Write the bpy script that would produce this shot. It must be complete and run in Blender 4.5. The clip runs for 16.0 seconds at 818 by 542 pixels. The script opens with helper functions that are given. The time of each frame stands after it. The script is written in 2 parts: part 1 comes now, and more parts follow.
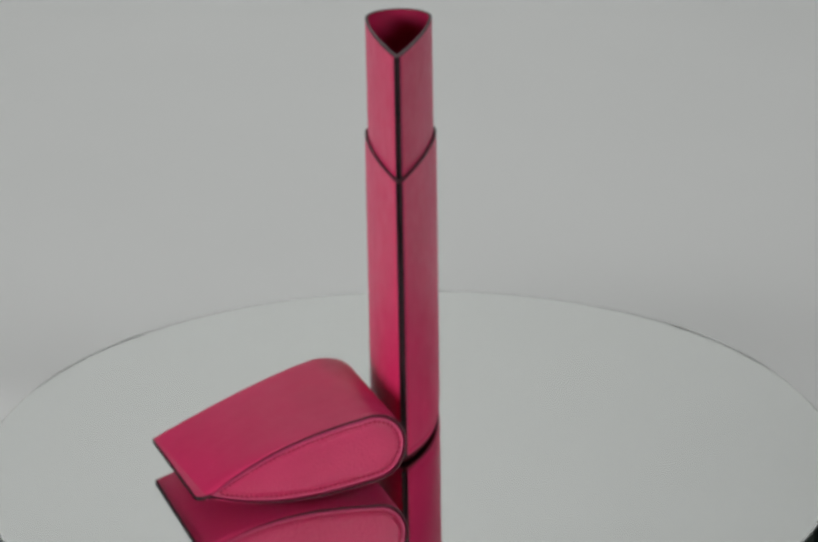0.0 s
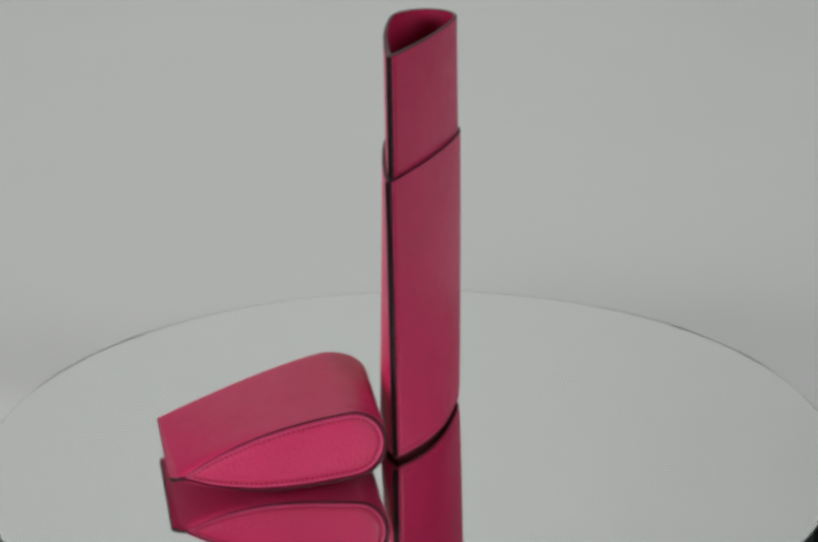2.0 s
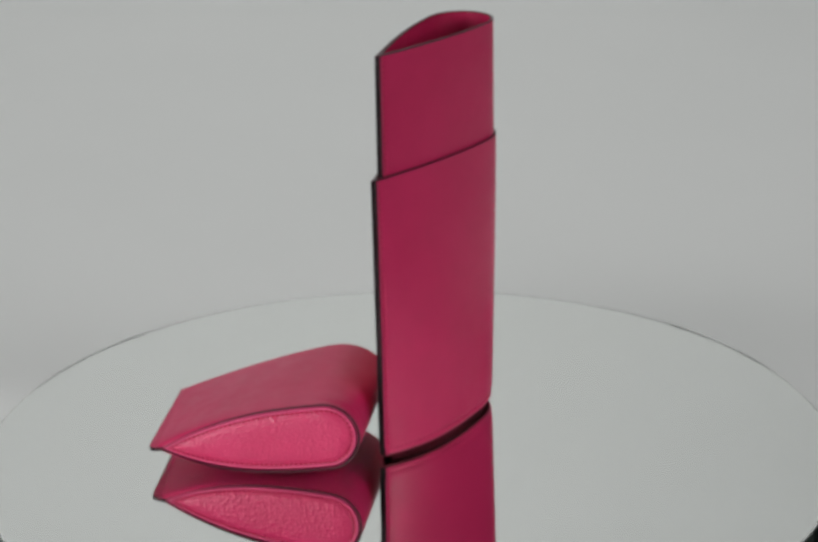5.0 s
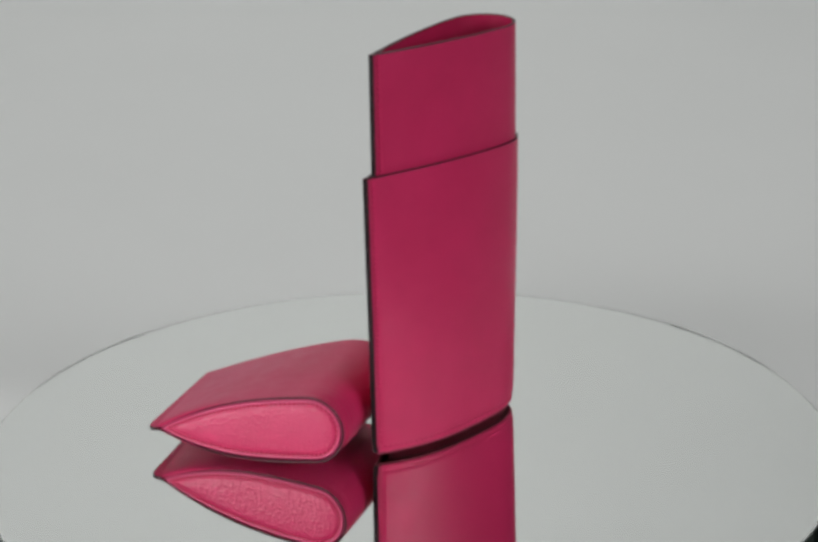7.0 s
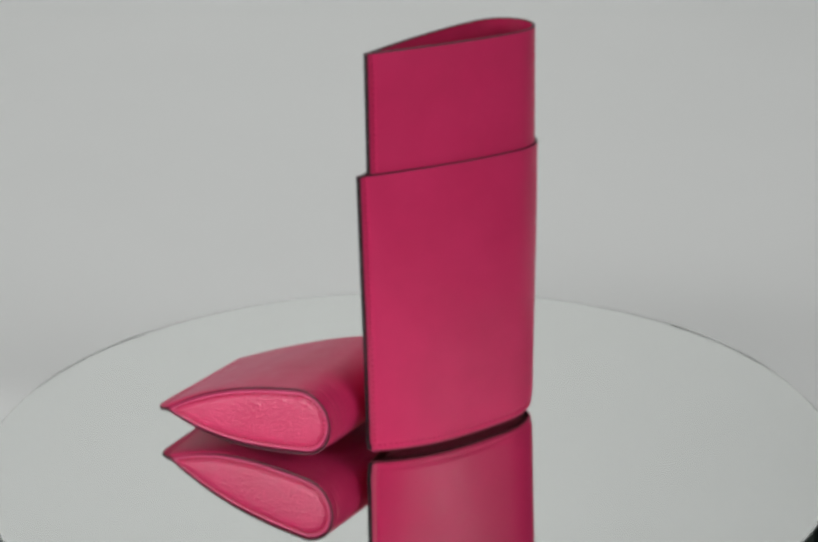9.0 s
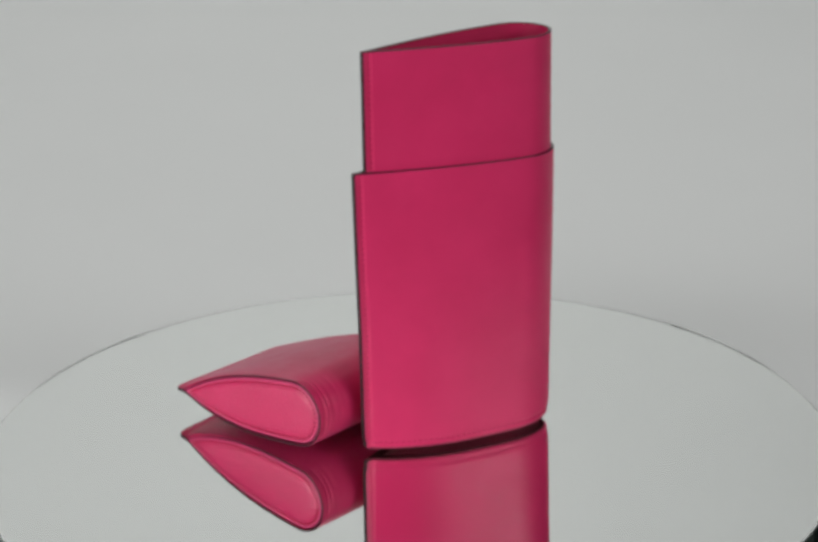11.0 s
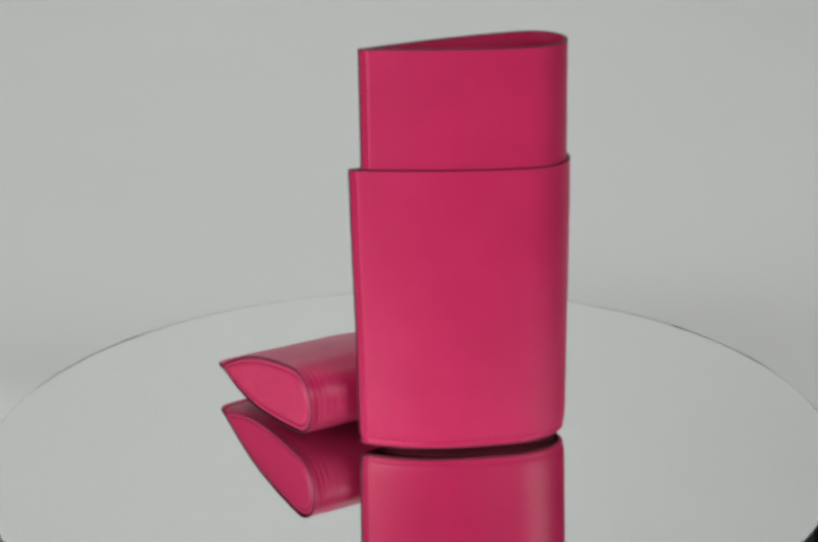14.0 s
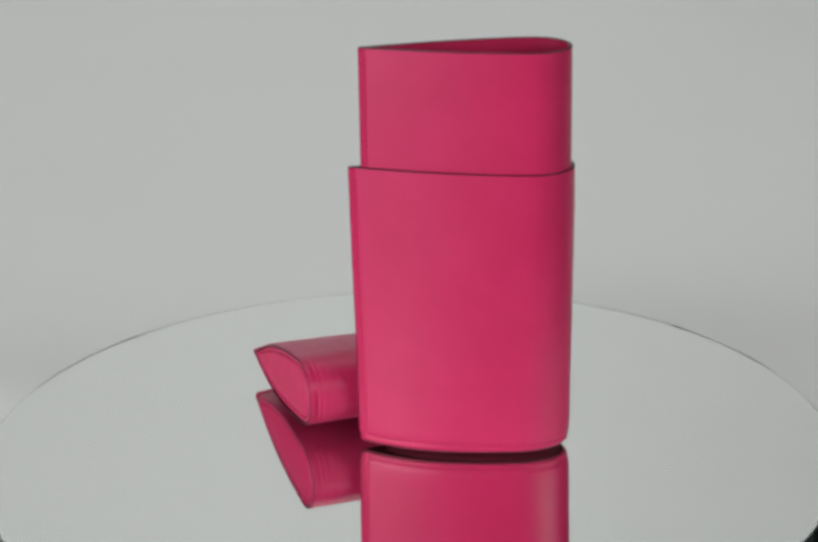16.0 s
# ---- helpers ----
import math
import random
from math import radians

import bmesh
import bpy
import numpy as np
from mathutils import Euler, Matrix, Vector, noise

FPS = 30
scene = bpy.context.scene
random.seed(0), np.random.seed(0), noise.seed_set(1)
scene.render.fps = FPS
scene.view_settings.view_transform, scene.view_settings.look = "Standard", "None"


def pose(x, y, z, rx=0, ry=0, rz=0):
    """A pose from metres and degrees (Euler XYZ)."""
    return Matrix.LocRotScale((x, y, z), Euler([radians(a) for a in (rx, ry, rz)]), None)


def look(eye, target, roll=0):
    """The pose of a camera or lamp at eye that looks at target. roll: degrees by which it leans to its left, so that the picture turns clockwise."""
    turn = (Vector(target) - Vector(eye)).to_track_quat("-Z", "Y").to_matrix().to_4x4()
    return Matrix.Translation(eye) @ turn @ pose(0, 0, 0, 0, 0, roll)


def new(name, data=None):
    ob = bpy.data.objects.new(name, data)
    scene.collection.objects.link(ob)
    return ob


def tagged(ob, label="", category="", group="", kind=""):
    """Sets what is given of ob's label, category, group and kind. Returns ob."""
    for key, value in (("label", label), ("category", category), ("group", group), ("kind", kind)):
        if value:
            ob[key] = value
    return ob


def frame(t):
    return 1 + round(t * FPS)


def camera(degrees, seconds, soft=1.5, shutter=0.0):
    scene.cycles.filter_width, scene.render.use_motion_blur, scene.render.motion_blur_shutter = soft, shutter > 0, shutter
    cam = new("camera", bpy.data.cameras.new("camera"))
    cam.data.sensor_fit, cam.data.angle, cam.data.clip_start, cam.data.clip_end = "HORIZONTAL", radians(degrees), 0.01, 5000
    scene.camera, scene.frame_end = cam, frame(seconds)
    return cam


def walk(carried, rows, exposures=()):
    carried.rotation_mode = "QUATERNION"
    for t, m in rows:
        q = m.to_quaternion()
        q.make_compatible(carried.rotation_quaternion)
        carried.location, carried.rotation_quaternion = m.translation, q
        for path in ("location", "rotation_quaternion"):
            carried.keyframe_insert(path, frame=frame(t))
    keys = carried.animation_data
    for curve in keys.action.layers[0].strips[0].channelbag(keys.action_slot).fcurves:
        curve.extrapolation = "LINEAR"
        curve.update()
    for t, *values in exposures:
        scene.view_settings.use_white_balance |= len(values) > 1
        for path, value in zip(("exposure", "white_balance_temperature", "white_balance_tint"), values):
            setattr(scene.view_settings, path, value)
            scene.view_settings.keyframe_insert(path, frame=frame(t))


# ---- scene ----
# The camera stands still; the mirror plate turns with what lies on it.
SECONDS = 16.0
cam = camera(21.98, SECONDS, soft=3.7)
EYE = look((0.0, -0.71336, 0.32759), (0.00172, -0.05581, 0.08754), -1.035)
walk(cam, [(0.0, EYE), (SECONDS, EYE)], exposures=[(0.0, -0.17), (3.5, -0.12), (7.0, -0.04), (9.0, 0.03), (SECONDS, 0.01)])
SPIN = -5.6663  # degrees a second

# ---- world and lights ----
world = bpy.data.worlds.new("studio")
scene.world = world
world.use_nodes = True
world.node_tree.nodes["Background"].inputs[0].default_value = (0.9, 1.0, 0.95, 1)
world.node_tree.nodes["Background"].inputs[1].default_value = 0.05


def softbox(name, eye, target, width, height, watts):
    data = bpy.data.lights.new(name, "AREA")
    data.shape, data.size, data.size_y = "RECTANGLE", width, height
    data.energy = watts
    ob = new(name, data)
    ob.matrix_basis = look(eye, target)
    return ob


softbox("softbox_key", (-1.19, -1.07, 0.28), (0.0, 0.0, 0.06), 1.2, 0.6, 22.0)
softbox("softbox_side", (0.95, -0.74, 0.58), (0.0, 0.0, 0.06), 0.70, 0.5, 6.0)
softbox("softbox_backdrop", (-0.10, 0.6, 1.4), (-0.06, 0.9, 0.0), 1.6, 0.5, 7.5)


# ---- materials ----
class Nodes:
    """A small helper to write node materials in few lines."""

    def __init__(self, name):
        self.mat = bpy.data.materials.new(name)
        self.mat.use_nodes = True
        self.tree = self.mat.node_tree
        self.bsdf = self.tree.nodes["Principled BSDF"]
        self.coord = self.add("ShaderNodeTexCoord")

    def add(self, kind, **inputs):
        node = self.tree.nodes.new(kind)
        for key, value in inputs.items():
            node.inputs[key.replace("_", " ")].default_value = value
        return node

    def link(self, a, b):
        self.tree.links.new(a, b)

    def noise(self, scale, detail=3.0, rough=0.55):
        n = self.add("ShaderNodeTexNoise", Scale=scale, Detail=detail, Roughness=rough)
        self.link(self.coord.outputs["Object"], n.inputs["Vector"])
        return n.outputs["Fac"]

    def ramp(self, fac, stops):
        n = self.add("ShaderNodeValToRGB")
        els = n.color_ramp.elements
        while len(els) < len(stops):
            els.new(0.5)
        for el, (pos, col) in zip(els, stops):
            el.position, el.color = pos, (*col, 1.0)
        self.link(fac, n.inputs["Fac"])
        return n.outputs["Color"]

    def span(self, fac, low, high, a, b):
        n = self.add("ShaderNodeMapRange")
        for i, v in enumerate((low, high, a, b), 1):
            n.inputs[i].default_value = v
        self.link(fac, n.inputs[0])
        return n.outputs[0]

    def bump(self, height, strength, distance, below=None):
        n = self.add("ShaderNodeBump", Strength=strength, Distance=distance)
        self.link(height, n.inputs["Height"])
        if below is not None:
            self.link(below, n.inputs["Normal"])
        return n.outputs["Normal"]


def leather(name, base, deep, rough, grain_scale, grain_depth, pebble=0.0, gloss=0.29, sheen=0.0):
    """Dyed calf leather: cloudy dye, fine hair-cell grain, faint rub marks."""
    m = Nodes(name)
    cloud = m.noise(55.0, 4.0)
    m.link(m.ramp(cloud, [(0.25, deep), (0.7, base)]), m.bsdf.inputs["Base Color"])
    rub = m.noise(160.0, 5.0, 0.65)
    m.link(m.span(rub, 0.3, 0.7, rough - 0.05, rough + 0.07), m.bsdf.inputs["Roughness"])
    v = m.add("ShaderNodeTexVoronoi")
    v.feature = "SMOOTH_F1"
    v.inputs["Scale"].default_value, v.inputs["Smoothness"].default_value = grain_scale, 0.3
    m.link(m.coord.outputs["Object"], v.inputs["Vector"])
    n1 = m.bump(v.outputs["Distance"], 0.35 + pebble, grain_depth)
    n2 = m.bump(m.noise(38.0, 2.0), 0.12, 0.0008, n1)
    m.link(n2, m.bsdf.inputs["Normal"])
    m.bsdf.inputs["Specular IOR Level"].default_value = gloss
    m.bsdf.inputs["Sheen Weight"].default_value = sheen
    m.bsdf.inputs["Sheen Roughness"].default_value = 0.3
    m.bsdf.inputs["Sheen Tint"].default_value = (1.0, 0.5, 0.9, 1)
    return m.mat


PINK = leather("pink_leather", (0.63, 0.026, 0.122), (0.57, 0.021, 0.104), 0.40, 1500.0, 0.00012, 0.0, 0.34, 0.04)
PINK_GRAIN = leather("pink_grained_leather", (0.60, 0.026, 0.118), (0.54, 0.021, 0.100), 0.42, 900.0, 0.00046, 0.22, 0.58)
PINK_LINING = leather("pink_lining", (0.50, 0.012, 0.085), (0.42, 0.010, 0.070), 0.62, 1100.0, 0.0001)
PINK_EDGE = leather("pink_turned_edge", (0.62, 0.055, 0.17), (0.55, 0.04, 0.14), 0.42, 1500.0, 0.0001, 0.0, 0.6)
THREAD = leather("pink_thread", (0.32, 0.002, 0.024), (0.26, 0.002, 0.018), 0.6, 2500.0, 0.0001, 0.0, 0.1)


FAINT_THREAD = leather("pink_flank_thread", (0.42, 0.006, 0.055), (0.36, 0.005, 0.045), 0.6, 2500.0, 0.0001, 0.0, 0.1)


def edge_paint_material(name, low, high, rough=0.42, gloss=0.5):
    m = Nodes(name)
    m.link(m.ramp(m.noise(240.0), [(0.3, low), (0.75, high)]), m.bsdf.inputs["Base Color"])
    m.link(m.span(m.noise(500.0), 0.3, 0.7, rough - 0.06, rough + 0.08), m.bsdf.inputs["Roughness"])
    m.bsdf.inputs["Specular IOR Level"].default_value = gloss
    m.link(m.bump(m.noise(700.0), 0.3, 0.0002), m.bsdf.inputs["Normal"])
    return m.mat


def plain_material(name, low, high, rough, scale, bump_depth=0.0):
    m = Nodes(name)
    m.link(m.ramp(m.noise(scale, 5.0), [(0.25, low), (0.75, high)]), m.bsdf.inputs["Base Color"])
    m.link(m.span(m.noise(scale * 3, 3.0), 0.3, 0.7, rough - 0.05, rough + 0.05), m.bsdf.inputs["Roughness"])
    if bump_depth:
        m.link(m.bump(m.noise(scale * 40, 3.0), 0.2, bump_depth), m.bsdf.inputs["Normal"])
    return m.mat


EDGE_PAINT = edge_paint_material("dark_edge_paint", (0.010, 0.003, 0.005), (0.030, 0.009, 0.014), 0.5, 0.35)
RIM_PAINT = edge_paint_material("maroon_edge_paint", (0.045, 0.008, 0.014), (0.082, 0.017, 0.028), 0.42, 0.33)
FOOT_PAINT = edge_paint_material("maroon_foot_paint", (0.13, 0.016, 0.030), (0.19, 0.028, 0.046), 0.6, 0.25)
SOLE = leather("maroon_sole_leather", (0.20, 0.020, 0.042), (0.15, 0.013, 0.030), 0.6, 900.0, 0.0002)
PAPER = plain_material("grey_backdrop_paper", (0.86, 0.878, 0.862), (0.885, 0.902, 0.887), 0.85, 3.0, 0.0002)
WALL_PAINT = plain_material("studio_wall_paint", (0.10, 0.105, 0.10), (0.13, 0.135, 0.13), 0.8, 2.0, 0.0004)
TABLE = plain_material("dark_table_top", (0.003, 0.006, 0.005), (0.006, 0.011, 0.009), 0.8, 8.0, 0.0002)
TABLE.node_tree.nodes["Principled BSDF"].inputs["Specular IOR Level"].default_value = 0.05
BLACK_PLASTIC = plain_material("green_black_plastic", (0.022, 0.034, 0.028), (0.036, 0.052, 0.044), 0.45, 40.0, 0.0001)


def glass_material():
    m = Nodes("clear_glass")
    m.bsdf.inputs["Base Color"].default_value = (1.0, 1.0, 1.0, 1)
    m.bsdf.inputs["Roughness"].default_value = 0.0
    m.bsdf.inputs["IOR"].default_value = 1.02
    m.bsdf.inputs["Transmission Weight"].default_value = 1.0
    return m.mat


def silver_material():
    m = Nodes("mirror_silvering")
    m.bsdf.inputs["Base Color"].default_value = (0.812, 0.826, 0.812, 1)
    m.bsdf.inputs["Metallic"].default_value = 1.0
    m.bsdf.inputs["Roughness"].default_value = 0.0
    return m.mat



# dark room reflected in the clear glass edge, put into an even dark green
RIM_REFLECTION = plain_material("dark_rim_reflection", (0.020, 0.025, 0.023), (0.036, 0.043, 0.040), 0.5, 60.0)
GLASS, SILVER = glass_material(), silver_material()


# ---- mesh helpers ----
def link_mesh(name, bm, mats):
    bmesh.ops.recalc_face_normals(bm, faces=bm.faces)
    me = bpy.data.meshes.new(name)
    bm.to_mesh(me)
    bm.free()
    for mat in mats if isinstance(mats, (list, tuple)) else (mats,):
        me.materials.append(mat)
    for poly in me.polygons:
        poly.use_smooth = True
    return new(name, me)


def part(name, bm, mats, parent, label="", kind=""):
    ob = link_mesh(name, bm, mats)
    ob.parent = parent
    return tagged(ob, label=label, kind=kind)


def thing(name, m, label, category):
    ob = new(name)
    ob.empty_display_size = 0.02
    ob.matrix_basis = m
    return tagged(ob, label=label, category=category)


def loft(bm, rings, closed=True):
    """Quads between rings of equal length; each ring is a list of Vectors."""
    rows = [[bm.verts.new(p) for p in ring] for ring in rings]
    n = len(rows[0])
    for lo, hi in zip(rows, rows[1:]):
        for i in range(n if closed else n - 1):
            j = (i + 1) % n
            bm.faces.new((lo[i], lo[j], hi[j], hi[i]))
    return rows


def lathe(bm, profile, steps=192):
    rings = []
    for r, z in profile:
        rings.append([Vector((r * math.cos(2 * math.pi * i / steps), r * math.sin(2 * math.pi * i / steps), z)) for i in range(steps)])
    return loft(bm, rings)


SEWN, NARROW, ROUND = 16, 24, 18  # steps across the sewn margin, along a flank and round half the blunt end
MARGIN, NEEDLE = 0.0044, 0.0021  # the sewn margin beside a seam, and the line of its stitches


def flank(length, half, um, power, fin, half_edge, start, end, groove=0.0):
    a0, a1, am = start, length - end, length * um
    pts = []
    for i in range(SEWN + NARROW + 1):
        a = a0 + (MARGIN * i / SEWN if i <= SEWN else MARGIN + (am - a0 - MARGIN) * (i - SEWN) / NARROW)
        g = max(0.0, a - a0 - fin) / (am - a0 - fin)
        dip = groove * math.exp(-((a - a0 - NEEDLE) / 0.00055) ** 2)
        pts.append((a, max(half_edge + (half - half_edge) * (1 - max(0.0, 1 - g) ** power) - dip, 0.00005)))
    for i in range(1, ROUND + 1):
        q = math.pi / 2 * i / ROUND
        pts.append((am + (a1 - am) * math.sin(q), half * math.cos(q)))
    return pts


def drop_profile(length, width, um, power, fin, half_edge, start=0.0, end=0.0, groove=0.0):
    """A drop-shaped outline: a flat seam edge at 0, two bowed flanks, a round blunt end. start and end draw it in lengthwise."""
    upper = flank(length, width / 2, um, power, fin, half_edge, start, end, groove)
    return upper + [(a, -b) for a, b in reversed(upper[:-1])]


# ---- the studio ----
def backdrop():
    """A paper sweep that runs from the table up the wall in one bend."""
    bm = bmesh.new()
    line = [(0.075, -0.055), (0.2, -0.055), (0.6, -0.055), (1.0, -0.055)]
    for i in range(1, 17):
        q = math.pi / 2 * i / 16
        line.append((1.0 + 0.5 * math.sin(q), 0.445 - 0.5 * math.cos(q)))
    line += [(1.5, 0.9), (1.5, 1.9)]
    xs = [-0.75 + 1.5 * i / 12 for i in range(13)]
    loft(bm, [[Vector((x, y, z)) for x in xs] for y, z in line], closed=False)
    ob = link_mesh("backdrop", bm, PAPER)
    solid = ob.modifiers.new("thickness", "SOLIDIFY")
    solid.thickness, solid.offset = 0.002, -1.0
    return tagged(ob, "seamless light grey paper sweep behind the mirror", "backdrop", kind="structure")


def slab(name, x0, x1, y0, y1, z0, z1, mat, label, category):
    bm = bmesh.new()
    bmesh.ops.create_cube(bm, size=1.0)
    for v in bm.verts:
        v.co = Vector((x0 if v.co.x < 0 else x1, y0 if v.co.y < 0 else y1, z0 if v.co.z < 0 else z1))
    ob = link_mesh(name, bm, mat)
    for poly in ob.data.polygons:
        poly.use_smooth = False
    return tagged(ob, label, category, kind="structure")


backdrop()
slab("floor", -2.0, 2.0, -2.6, 2.1, -0.92, -0.82, WALL_PAINT, "plain dark grey studio floor", "floor")
slab("wall_north", -2.0, 2.0, 2.0, 2.1, -0.82, 2.2, WALL_PAINT, "plain dark grey studio wall", "wall")
slab("wall_south", -2.0, 2.0, -2.6, -2.5, -0.82, 2.2, WALL_PAINT, "plain dark grey studio wall", "wall")
slab("wall_west", -2.0, -1.9, -2.5, 2.0, -0.82, 2.2, WALL_PAINT, "plain dark grey studio wall", "wall")
slab("wall_east", 1.9, 2.0, -2.5, 2.0, -0.82, 2.2, WALL_PAINT, "plain dark grey studio wall", "wall")
slab("ceiling", -2.0, 2.0, -2.6, 2.1, 2.2, 2.3, WALL_PAINT, "plain dark grey studio ceiling", "ceiling")
slab("table_block", -1.4, 1.4, -1.6, 1.0, -0.82, -0.0575, TABLE, "dark green-black table under the paper sweep", "table")

# ---- the turntable and its mirror ----
RADIUS, THICK, BEVEL, DROP = 0.1583, 0.0026, 0.0024, 0.0021
PLATE = (0.0004, 0.0045)  # the centre of the round plate


def turntable_base():
    bm = bmesh.new()
    lathe(bm, [(0.0, -0.055), (0.138, -0.055), (0.14, -0.053), (0.14, -0.034), (0.149, -0.032), (0.1505, -0.030), (0.1505, -0.0036), (0.1497, -0.0028),
               (0.0, -0.0028)], 128)
    bmesh.ops.remove_doubles(bm, verts=bm.verts, dist=1e-6)
    ob = link_mesh("turntable_base", bm, BLACK_PLASTIC)
    ob.matrix_basis = pose(*PLATE, 0)
    return tagged(ob, "low round green-black turntable under the mirror", "turntable")


def mirror_plate():
    """Clear bevelled glass over silver that stops just short of a dark ring, the painted reflection in the glass edge.
    """
    top = thing("round_mirror", pose(*PLATE, 0), "round silver glass mirror with a thin clear rim", "mirror")
    r, b = RADIUS, RADIUS - BEVEL
    bm = bmesh.new()
    lathe(bm, [(0.0, 0.0), (b * 0.5, 0.0), (b, 0.0), (r - 0.0002, -DROP), (r - 0.0002, -THICK), (0.0, -THICK)])
    bmesh.ops.remove_doubles(bm, verts=bm.verts, dist=1e-6)
    glass = part("glass_disc", bm, GLASS, top, "clear polished glass")
    glass.visible_shadow = False
    for poly in glass.data.polygons:
        poly.use_smooth = False
    bm = bmesh.new()
    lathe(bm, [(0.0, -THICK + 0.0006), (r - 0.0006, -THICK + 0.0006), (r - 0.0006, -THICK + 0.0003), (0.0, -THICK + 0.0003)])
    bmesh.ops.remove_doubles(bm, verts=bm.verts, dist=1e-6)
    silver = part("silvering", bm, SILVER, top, "bright silver mirror backing")
    for poly in silver.data.polygons:
        poly.use_smooth = False
    # added ring that draws the edge's dark reflection as a line
    bm = bmesh.new()
    lathe(bm, [(r - 0.0004, -DROP + 0.0001), (r, -DROP - 0.0001), (r, -THICK), (r - 0.0004, -THICK)])
    part("dark_rim_reflection", bm, RIM_REFLECTION, top, "thin dark green ring painted as the reflection in the glass edge")
    return top


turntable_base()
MIRROR = mirror_plate()


# ---- leather work ----
def ring_at(outline, z):
    return [Vector((a, b, z)) for a, b in outline]


def stitches(path, size=(0.0013, 0.0005, 0.0002)):
    """Short rounded thread stitches along a path of (place, along, out) triples."""
    bm = bmesh.new()
    lx, ly, lz = (s / 2 for s in size)
    for place, along, out in path:
        along, out = along.normalized(), out.normalized()
        side = out.cross(along)
        base = []
        for k, (sx, sy) in enumerate([(-1, 0), (-0.6, -1), (0.6, -1), (1, 0), (0.6, 1), (-0.6, 1)]):
            base.append(bm.verts.new(place + along * sx * lx + side * sy * ly - out * lz))
        lid = [bm.verts.new(place + along * sx * lx * 0.55 + side * sy * ly * 0.5 + out * lz) for sx, sy in [(-1, 0), (-0.6, -1), (0.6, -1), (1, 0), (0.6, 1), (-0.6, 1)]]
        for i in range(6):
            bm.faces.new((base[i], base[(i + 1) % 6], lid[(i + 1) % 6], lid[i]))
        bm.faces.new(lid)
    return bm


def walk_outline(outline, step):
    """Evenly spaced points on a closed outline, with the way along it and the way out of it."""
    pts = [Vector((a, b)) for a, b in outline]
    pts.append(pts[0])
    out, left = [], step / 2
    for p, q in zip(pts, pts[1:]):
        d = (q - p).length
        if d < 1e-9:
            continue
        way = (q - p) / d
        pos = left
        while pos < d:
            out.append((p + way * pos, way, Vector((-way.y, way.x))))
            pos += step
        left = pos - d
    return out


def seam_strip(rings_left, rings_right, proud, gape=0.26):
    """The painted raw edge where two hides meet: a slightly rounded strip along a seam."""
    bm = bmesh.new()
    rows = []
    for p, q in zip(rings_left, rings_right):
        mid = (p + q) / 2
        row = []
        # the two hides part a little, unevenly along the seam
        c = 0.16 * math.sin(p.z * 95 + p.y * 60 + 0.6) + 0.06 * math.sin(p.z * 310)
        w = gape * (1.0 + 0.45 * math.sin(p.z * 62 + 1.1) + 0.2 * math.sin(p.z * 240 + p.y * 170))
        for f, o in ((-1.0, -0.1), (-0.92, 0.5), (-0.7, 0.9), (c - w - 0.12, 0.9), (c - w, 0.4), (c - w * 0.4, -2.6), (c + w * 0.4, -2.6),
                     (c + w, 0.4), (c + w + 0.12, 0.9), (0.7, 0.9), (0.92, 0.5), (1.0, -0.1)):
            row.append(mid + (q - p) / 2 * f + Vector((-proud * o, 0, 0)))
        rows.append(row)
    loft(bm, rows, closed=False)
    return bm


def lip(outer, inner, across, height):
    """The painted rim of a hide: a low rounded bead from the outer to the inner outline."""
    bm = bmesh.new()
    rings = []
    for f, h in ((0.0, -0.25), (0.0, 0.45), (0.2, 0.85), (0.5, 1.0), (0.8, 0.85), (1.0, 0.45), (1.0, -0.25)):
        rings.append([p.lerp(q, f) + across * (h * height) for p, q in zip(outer, inner)])
    loft(bm, rings)
    return bm


# Case body: full and round at the sewn foot, flatter towards the mouth.
BODY_L, BODY_W, BODY_UM, BODY_P = 0.0800, 0.0268, 0.800, 1.62
BODY_TOP = 0.1063
# Columns: z, chord start, chord end drawn in, width factor.
BODY_LEVELS = [(0.0008, 0.0027, 0.0029, 0.940), (0.0009, 0.0023, 0.0024, 0.955), (0.0012, 0.0020, 0.0020, 0.969), (0.0018, 0.0018, 0.0017, 0.978),
               (0.0027, 0.0019, 0.0019, 0.972), (0.0031, 0.0021, 0.0021, 0.958), (0.0035, 0.0019, 0.0019, 0.966), (0.0040, 0.0016, 0.0015, 0.982),
               (0.005, 0.0014, 0.0012, 0.99), (0.008, 0.0013, 0.0011, 0.993), (0.012, 0.0013, 0.0010, 0.994), (0.024, 0.0012, 0.0009, 0.996),
               (0.045, 0.0011, 0.0006, 0.996), (0.07, 0.0005, 0.0002, 1.0), (0.09, 0.0002, 0.0, 1.0), (BODY_TOP, 0.0, 0.0, 1.0)]
FOOT_Z, NEEDLE_Z = 0.0008, 0.0031
HIDE = 0.0012


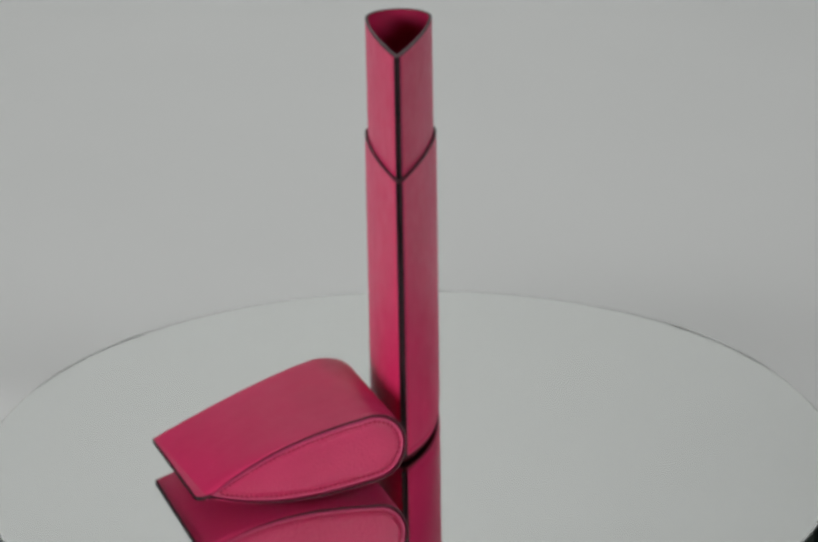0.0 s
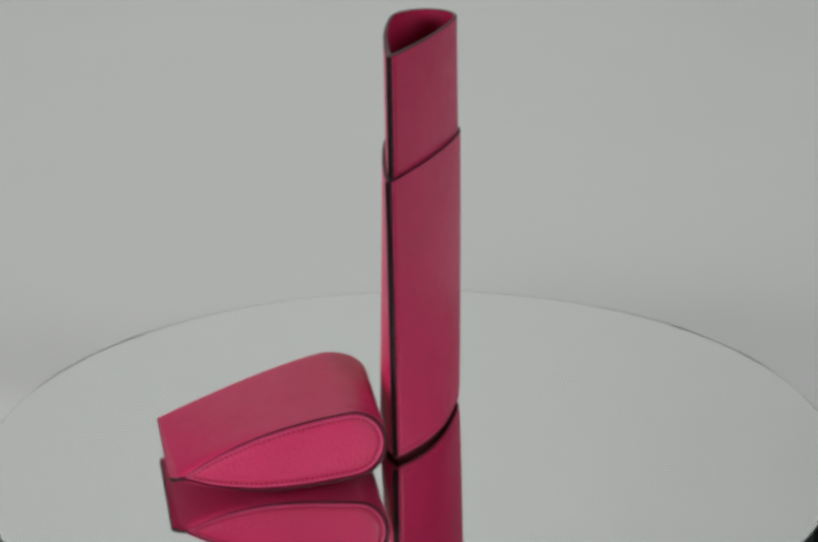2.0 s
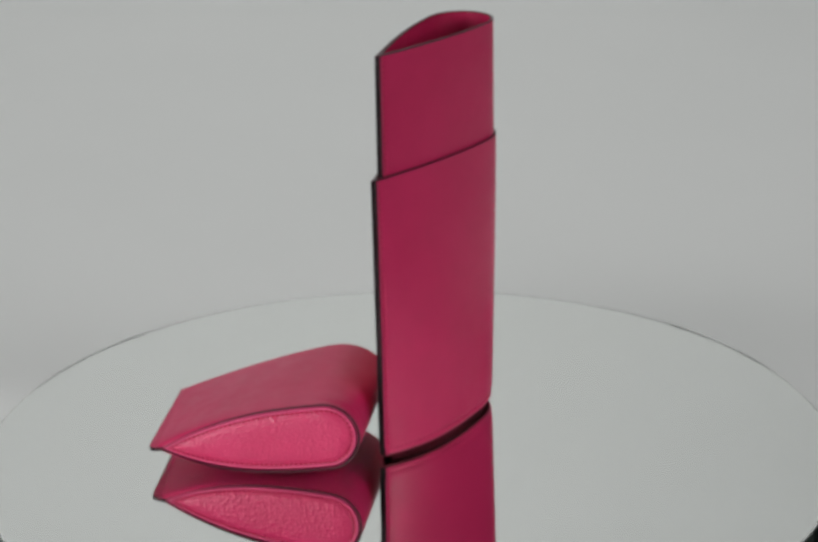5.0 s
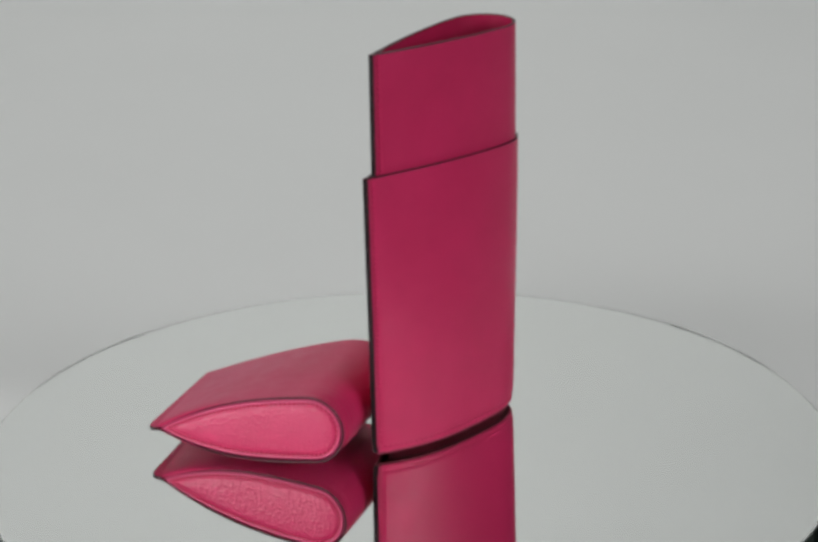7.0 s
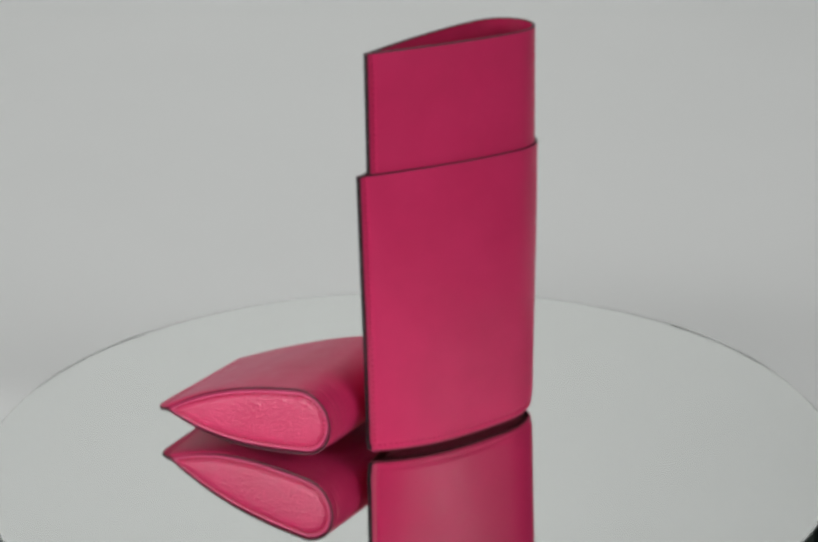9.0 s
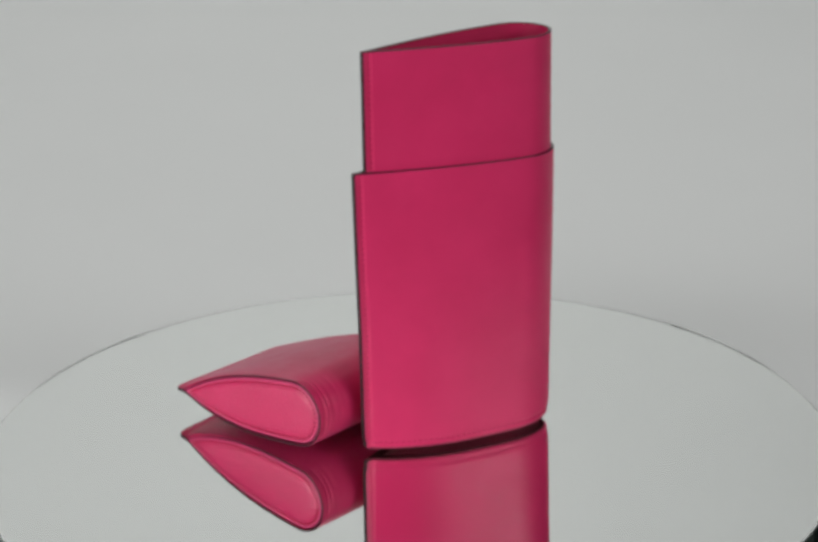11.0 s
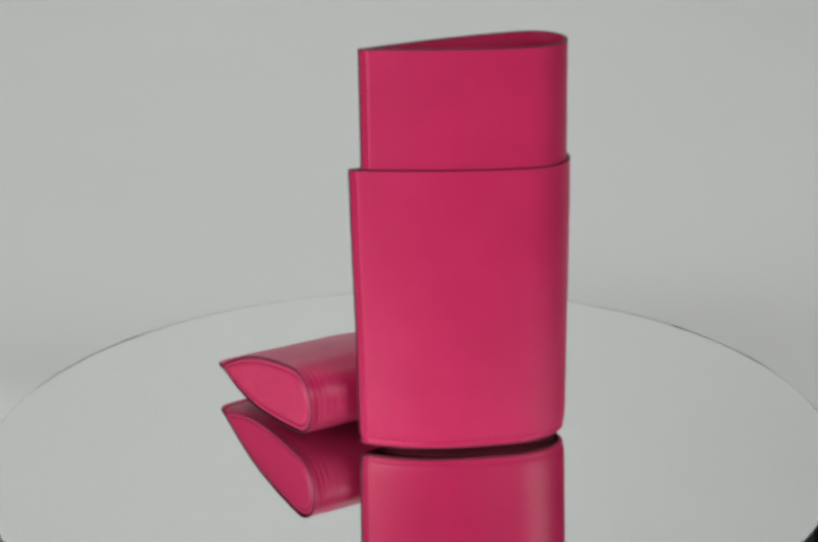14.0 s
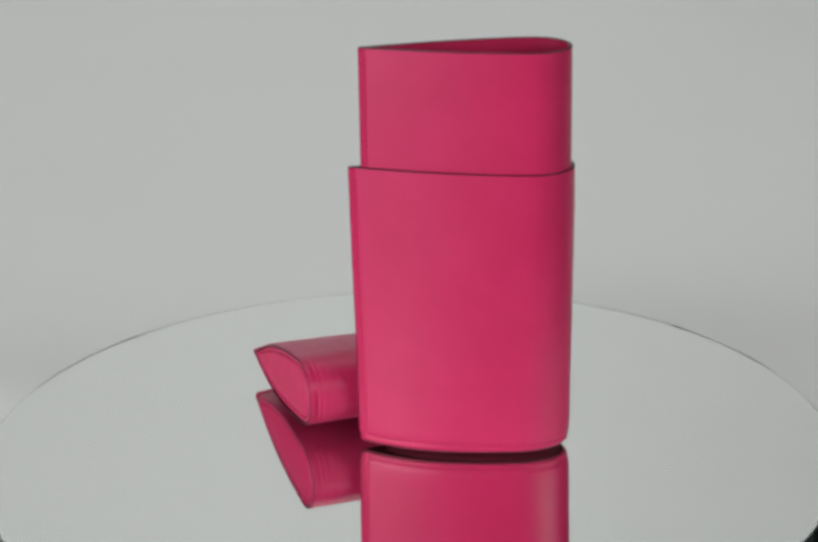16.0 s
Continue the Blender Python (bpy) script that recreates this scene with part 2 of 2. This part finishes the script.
def body_outline(z, start, end, factor, inset=0.0):
    k = max(0.0, 1 - z / BODY_TOP) ** 1.4
    return drop_profile(BODY_L, BODY_W * factor - 2 * inset, BODY_UM - 0.095 * k, BODY_P + 1.4 * k, 0.0012, max(0.0012 - inset, 0.0001),
                        start + inset * 3.0, end + inset, 0.0 if inset else 0.00036)


def cigar_case(m):
    case = thing("cigar_case", m, "open tall pink leather cigar case standing on the mirror", "cigar case")
    # outer body
    bm = bmesh.new()
    levels = list(BODY_LEVELS[:10])
    for (za, *la), (zb, *lb) in zip(BODY_LEVELS[9:], BODY_LEVELS[10:]):
        steps = max(1, round((zb - za) / 0.004))
        for i in range(1, steps + 1):
            k = i / steps
            levels.append((za + (zb - za) * k, *(u + (v - u) * k for u, v in zip(la, lb))))
    rings = [ring_at(body_outline(z, s, e, f), z) for z, s, e, f in levels]
    inner = [ring_at(body_outline(z, s, e, f, HIDE), z) for z, s, e, f in BODY_LEVELS[:8:-1]]
    loft(bm, rings, closed=False)
    loft(bm, inner)
    body = part("body", bm, PINK, case, "smooth pink leather body with a drop-shaped section")
    outer_top, inner_top = rings[-1], inner[0]
    part("rim_edge", lip(outer_top, inner_top, Vector((0, 0, 1)), 0.0003), RIM_PAINT, body, "maroon painted raw leather rim")
    part("seam_edge", seam_strip([r[0] for r in rings], [r[-1] for r in rings], 0.0004), EDGE_PAINT, body, "dark painted seam edge")
    # the foot: a painted edge drawn in under the turned hide, with the base panel inside it
    bm = bmesh.new()
    loft(bm, [ring_at(body_outline(0.0, 0.0025, 0.0029, 0.945, 0.0007), FOOT_Z + 0.0006), ring_at(body_outline(0.0, 0.0025, 0.0029, 0.945, 0.0001), FOOT_Z),
              ring_at(body_outline(0.0, 0.0025, 0.0029, 0.945, 0.0001), 0.0002), ring_at(body_outline(0.0, 0.0025, 0.0029, 0.945, 0.0003), 0.0),
              ring_at(body_outline(0.0, 0.0025, 0.0029, 0.945, 0.0014), 0.0), ring_at(body_outline(0.0, 0.0025, 0.0029, 0.945, 0.0016), 0.0008)])
    part("foot_edge", bm, FOOT_PAINT, case, "maroon painted edge round the foot")
    bm = bmesh.new()
    rows = loft(bm, [ring_at(body_outline(0.0, 0.0025, 0.0029, 0.945, 0.0015), 0.0007), ring_at(body_outline(0.0, 0.0025, 0.0029, 0.945, 0.0015), 0.0013)])
    for row in rows:
        n = len(row)
        for i in range(1, n // 2):
            bm.faces.new((row[i - 1], row[i], row[n - 1 - i], row[n - i]))
    part("base_panel", bm, SOLE, case, "recessed dark maroon leather base panel")
    # sewing: up both flanks beside the seam, and round the foot
    path = []
    for sgn in (1, -1):
        z = 0.0052
        while z < BODY_TOP - 0.003:
            t = next(i for i, lv in enumerate(BODY_LEVELS) if lv[0] >= z)
            (z0, s0, e0, f0), (z1, s1, e1, f1) = BODY_LEVELS[t - 1], BODY_LEVELS[t]
            k = (z - z0) / (z1 - z0)
            line = body_outline(z, s0 + (s1 - s0) * k, e0 + (e1 - e0) * k, f0 + (f1 - f0) * k)
            a0 = line[0][0] + NEEDLE
            i = next(i for i, p in enumerate(line) if p[0] >= a0)
            (pa, pb), (qa, qb) = line[i - 1], line[i]
            kk = (a0 - pa) / (qa - pa)
            b0 = pb + (qb - pb) * kk
            out = Vector((-(qb - pb), (qa - pa), 0)).normalized()
            path.append((Vector((a0, b0 * sgn, z)), Vector((0, 0, 1)), Vector((out.x, out.y * sgn, 0))))
            z += 0.0021
    part("seam_stitching", stitches(path), FAINT_THREAD, body, "tone-on-tone pink stitching", kind="stuff")
    path = []
    line = body_outline(NEEDLE_Z, 0.0021, 0.0021, 0.958)
    for p, way, out in walk_outline(line, 0.0021):
        if p.x > 0.004:
            path.append((Vector((p.x, p.y, NEEDLE_Z)), Vector((way.x, way.y, 0)), Vector((out.x, out.y, 0))))
    part("foot_stitching", stitches(path), THREAD, body, "tone-on-tone pink stitching", kind="stuff")
    # inner sleeve
    sl, sw, sum_, sp, off = 0.0742, 0.0246, 0.82, 1.60, 0.0045
    z0, z1 = 0.070, 0.1497

    def sleeve_outline(grow, inset=0.0):
        line = drop_profile(sl + grow, sw - 2 * inset, sum_, sp, 0.001, max(0.0011 - inset, 0.00008), inset * 3.0, inset, 0.0 if inset else 0.00032)
        return [(a + off, b) for a, b in line]

    bm = bmesh.new()
    levels = [z0, 0.08, 0.09, 0.1, 0.108, 0.12, 0.135, z1]
    outer = [ring_at(sleeve_outline(0.0), z) for z in levels]
    inside = [ring_at(sleeve_outline(0.0, 0.0011), z) for z in reversed(levels)]
    loft(bm, outer, closed=False)
    rows = loft(bm, inside)
    floor_row = rows[-1]
    n = len(floor_row)
    for i in range(1, n // 2):
        bm.faces.new((floor_row[i - 1], floor_row[i], floor_row[n - 1 - i], floor_row[n - i]))
    count = len(levels)
    bm.faces.ensure_lookup_table()
    bm.verts.index_update()
    per = len(outer[0])
    for face in bm.faces:
        if min(v.index for v in face.verts) >= per * count:
            face.material_index = 1
    sleeve = part("inner_sleeve", bm, [PINK, PINK_LINING], case, "open pink leather inner sleeve rising from the body")
    part("rim_edge", lip(outer[-1], inside[0], Vector((0, 0, 1)), 0.0003), RIM_PAINT, sleeve, "maroon painted raw leather rim")
    part("seam_edge", seam_strip([r[0] for r in outer], [r[-1] for r in outer], 0.0004), EDGE_PAINT, sleeve, "dark painted seam edge")
    path = []
    line = sleeve_outline(0.0)
    a0 = line[0][0] + NEEDLE
    i = next(i for i, p in enumerate(line) if p[0] >= a0)
    (pa, pb), (qa, qb) = line[i - 1], line[i]
    b0 = pb + (qb - pb) * (a0 - pa) / (qa - pa)
    out = Vector((-(qb - pb), (qa - pa), 0)).normalized()
    for sgn in (1, -1):
        z = 0.108
        while z < z1 - 0.002:
            path.append((Vector((a0, b0 * sgn, z)), Vector((0, 0, 1)), Vector((out.x, out.y * sgn, 0))))
            z += 0.0021
    part("seam_stitching", stitches(path), FAINT_THREAD, sleeve, "tone-on-tone pink stitching", kind="stuff")
    return case


# Cap: the chord runs along x, the cap's length along y, its thickness along z.
# Its end is full and round; towards the mouth the upper flank lies flatter.
CAP_L, CAP_LEN, CAP_HIDE, CORNER = 0.07774, 0.0563, 0.0008, 0.0026


def cap_outline(inset=0.0, k=0.0):
    """k runs from 0 at the closed end to 1 at the mouth."""
    def mix(a, b):
        return a + (b - a) * k

    edge = max(0.0011 - 0.0004 * max(0.0, 1 - k * 10) - inset, 0.0001)
    rise = max(0.0, 1 - k * CAP_LEN / CORNER)
    start = CORNER * (1 - math.sqrt(1 - rise * rise)) if inset == 0 else mix(0.0030, 0.001) + inset * 1.7
    fin = mix(0.0031, 0.0006) if inset == 0 else 0.0
    upper = flank(CAP_L, mix(0.0125, 0.0131) - inset, mix(0.8366, 0.795), mix(2.5, 1.4), fin, edge, start, inset)
    lower = flank(CAP_L, 0.01324 - inset, 0.8366, mix(3.0, 2.6), fin, edge, start, inset)
    return upper + [(a, -b) for a, b in reversed(lower[:-1])]


def cap_ring(inset, y):
    k = min(1.0, max(0.0, y / CAP_LEN))
    ring = []
    for a, b in cap_outline(inset, k):
        droop = k * (1 - a / CAP_L)
        swell = 0.0016 * k * (a / CAP_L) ** 3  # the mouth has spread towards the blunt side
        ring.append(Vector((a - 0.0010 * droop + swell, y, b - 0.0013 * droop)))
    return ring


def shrunk(ring, d):
    """A ring pressed in by d round its blunt end, along its own normals."""
    n = len(ring)
    out = []
    for i, p in enumerate(ring):
        way = (ring[(i + 1) % n] - ring[i - 1]).normalized()
        blunt = min(1.0, max(0.0, (p.x / CAP_L - 0.80) / 0.14))
        wander = 0.75 + 0.35 * math.sin(p.z * 420 + p.y * 900)
        out.append(p - Vector((-way.z, 0, way.x)) * d * blunt * wander)
    return out


def case_cap(m):
    cap = thing("case_cap", m, "pink leather cigar case cap lying on its side on the mirror", "cigar case cap")
    bm = bmesh.new()
    rng = random.Random(5)
    stations = [(0.0, 0.0), (0.0002, 0.0), (0.0005, 0.0), (0.0009, 0.0), (0.0013, 0.0)]
    y = 0.0016
    folds = [(0.0030, 0.00052, 0.0007), (0.0049, 0.00030, 0.0006), (0.0074, 0.00016, 0.0009), (0.0108, 0.00010, 0.0008), (0.0135, 0.00007, 0.0010)]
    while y < 0.0165:
        depth = sum(d * math.exp(-((y - c) / w) ** 2) for c, d, w in folds)
        stations.append((y, depth * (0.85 + 0.3 * rng.random())))
        y += 0.00035
    stations += [(0.018, 0.0), (0.024, 0.0), (0.03, 0.0), (0.038, 0.0), (0.046, 0.0), (CAP_LEN, 0.0)]
    outer = [shrunk(cap_ring(0.0, y), d) if d else cap_ring(0.0, y) for y, d in stations]
    inside = [cap_ring(CAP_HIDE, y) for y in (CAP_LEN, 0.04, 0.02, 0.004)]
    loft(bm, outer, closed=False)
    rows = loft(bm, inside)
    n = len(rows[0])
    per, count = n, len(outer)
    bm.verts.index_update()
    for face in bm.faces:
        if min(v.index for v in face.verts) >= per * count:
            face.material_index = 1
    shell = part("shell", bm, [PINK, PINK_LINING], cap, "smooth pink leather shell")
    part("end_rim_edge", lip(outer[0], cap_ring(CAP_HIDE, 0.0), Vector((0, -1, 0)), 0.00025), RIM_PAINT, shell, "maroon painted raw leather rim")
    part("mouth_rim_edge", lip(outer[-1], inside[0], Vector((0, 1, 0)), 0.00025), RIM_PAINT, shell, "maroon painted raw leather rim")
    part("seam_edge", seam_strip([r[0] for r in outer], [r[-1] for r in outer], 0.0004), EDGE_PAINT, shell, "dark painted seam edge")
    # end panel: pale turned edge, sewn groove, grained field with a slight dome
    bm = bmesh.new()
    rings = [cap_ring(0.0012, 0.003), cap_ring(0.0012, 0.0008), cap_ring(0.0015, 0.0002), cap_ring(0.0019, 0.0), cap_ring(0.0024, 0.0002)]
    rows = loft(bm, rings)
    part("panel_edge", bm, PINK_EDGE, cap, "pale turned pink leather edge")
    bm = bmesh.new()
    rings = [cap_ring(0.0024, 0.0002), cap_ring(0.0027, 0.0006), cap_ring(0.0031, 0.0006), cap_ring(0.0035, 0.0001), cap_ring(0.0048, -0.0002), cap_ring(0.0075, -0.0005)]
    rows = loft(bm, rings)
    top_row = rows[-1]
    for i in range(1, n // 2):
        bm.faces.new((top_row[i - 1], top_row[i], top_row[n - 1 - i], top_row[n - i]))
    panel = part("end_panel", bm, PINK_GRAIN, cap, "pebble-grained pink leather end panel")
    path = []
    for p, way, out in walk_outline(cap_outline(0.0029), 0.0018):
        path.append((Vector((p.x, 0.0005, p.y)), Vector((way.x, 0, way.y)), Vector((0, -1, 0))))
    part("panel_stitching", stitches(path, (0.0012, 0.0012, 0.0005)), THREAD, panel, "tone-on-tone pink stitching", kind="stuff")
    return cap


CASE_POSE = pose(-0.0011, -0.0187, 0.0, 0, 0, 89.21)
CASE = cigar_case(CASE_POSE)
CAP_AZ, CAP_TILT = radians(110.58), radians(7.08)
chord = Vector((math.sin(CAP_AZ), -math.cos(CAP_AZ), 0))
along = Vector((math.cos(CAP_AZ), math.sin(CAP_AZ), 0))
ax_x = chord * math.cos(CAP_TILT) + Vector((0, 0, math.sin(CAP_TILT)))
ax_z = -chord * math.sin(CAP_TILT) + Vector((0, 0, math.cos(CAP_TILT)))
CAP_POSE = Matrix.Translation((-0.0722, -0.0624, 0.0079)) @ Matrix((ax_x, along, ax_z)).transposed().to_4x4()
CAP = case_cap(CAP_POSE)


# ---- what turns ----
def motions():
    steps = [SECONDS * i / 32 for i in range(33)]
    walk(MIRROR, [(t, pose(*PLATE, 0, 0, 0, SPIN * t)) for t in steps])
    for ob, base in ((CASE, CASE_POSE), (CAP, CAP_POSE)):
        walk(ob, [(t, pose(0, 0, 0, 0, 0, SPIN * t) @ base) for t in steps])


motions()
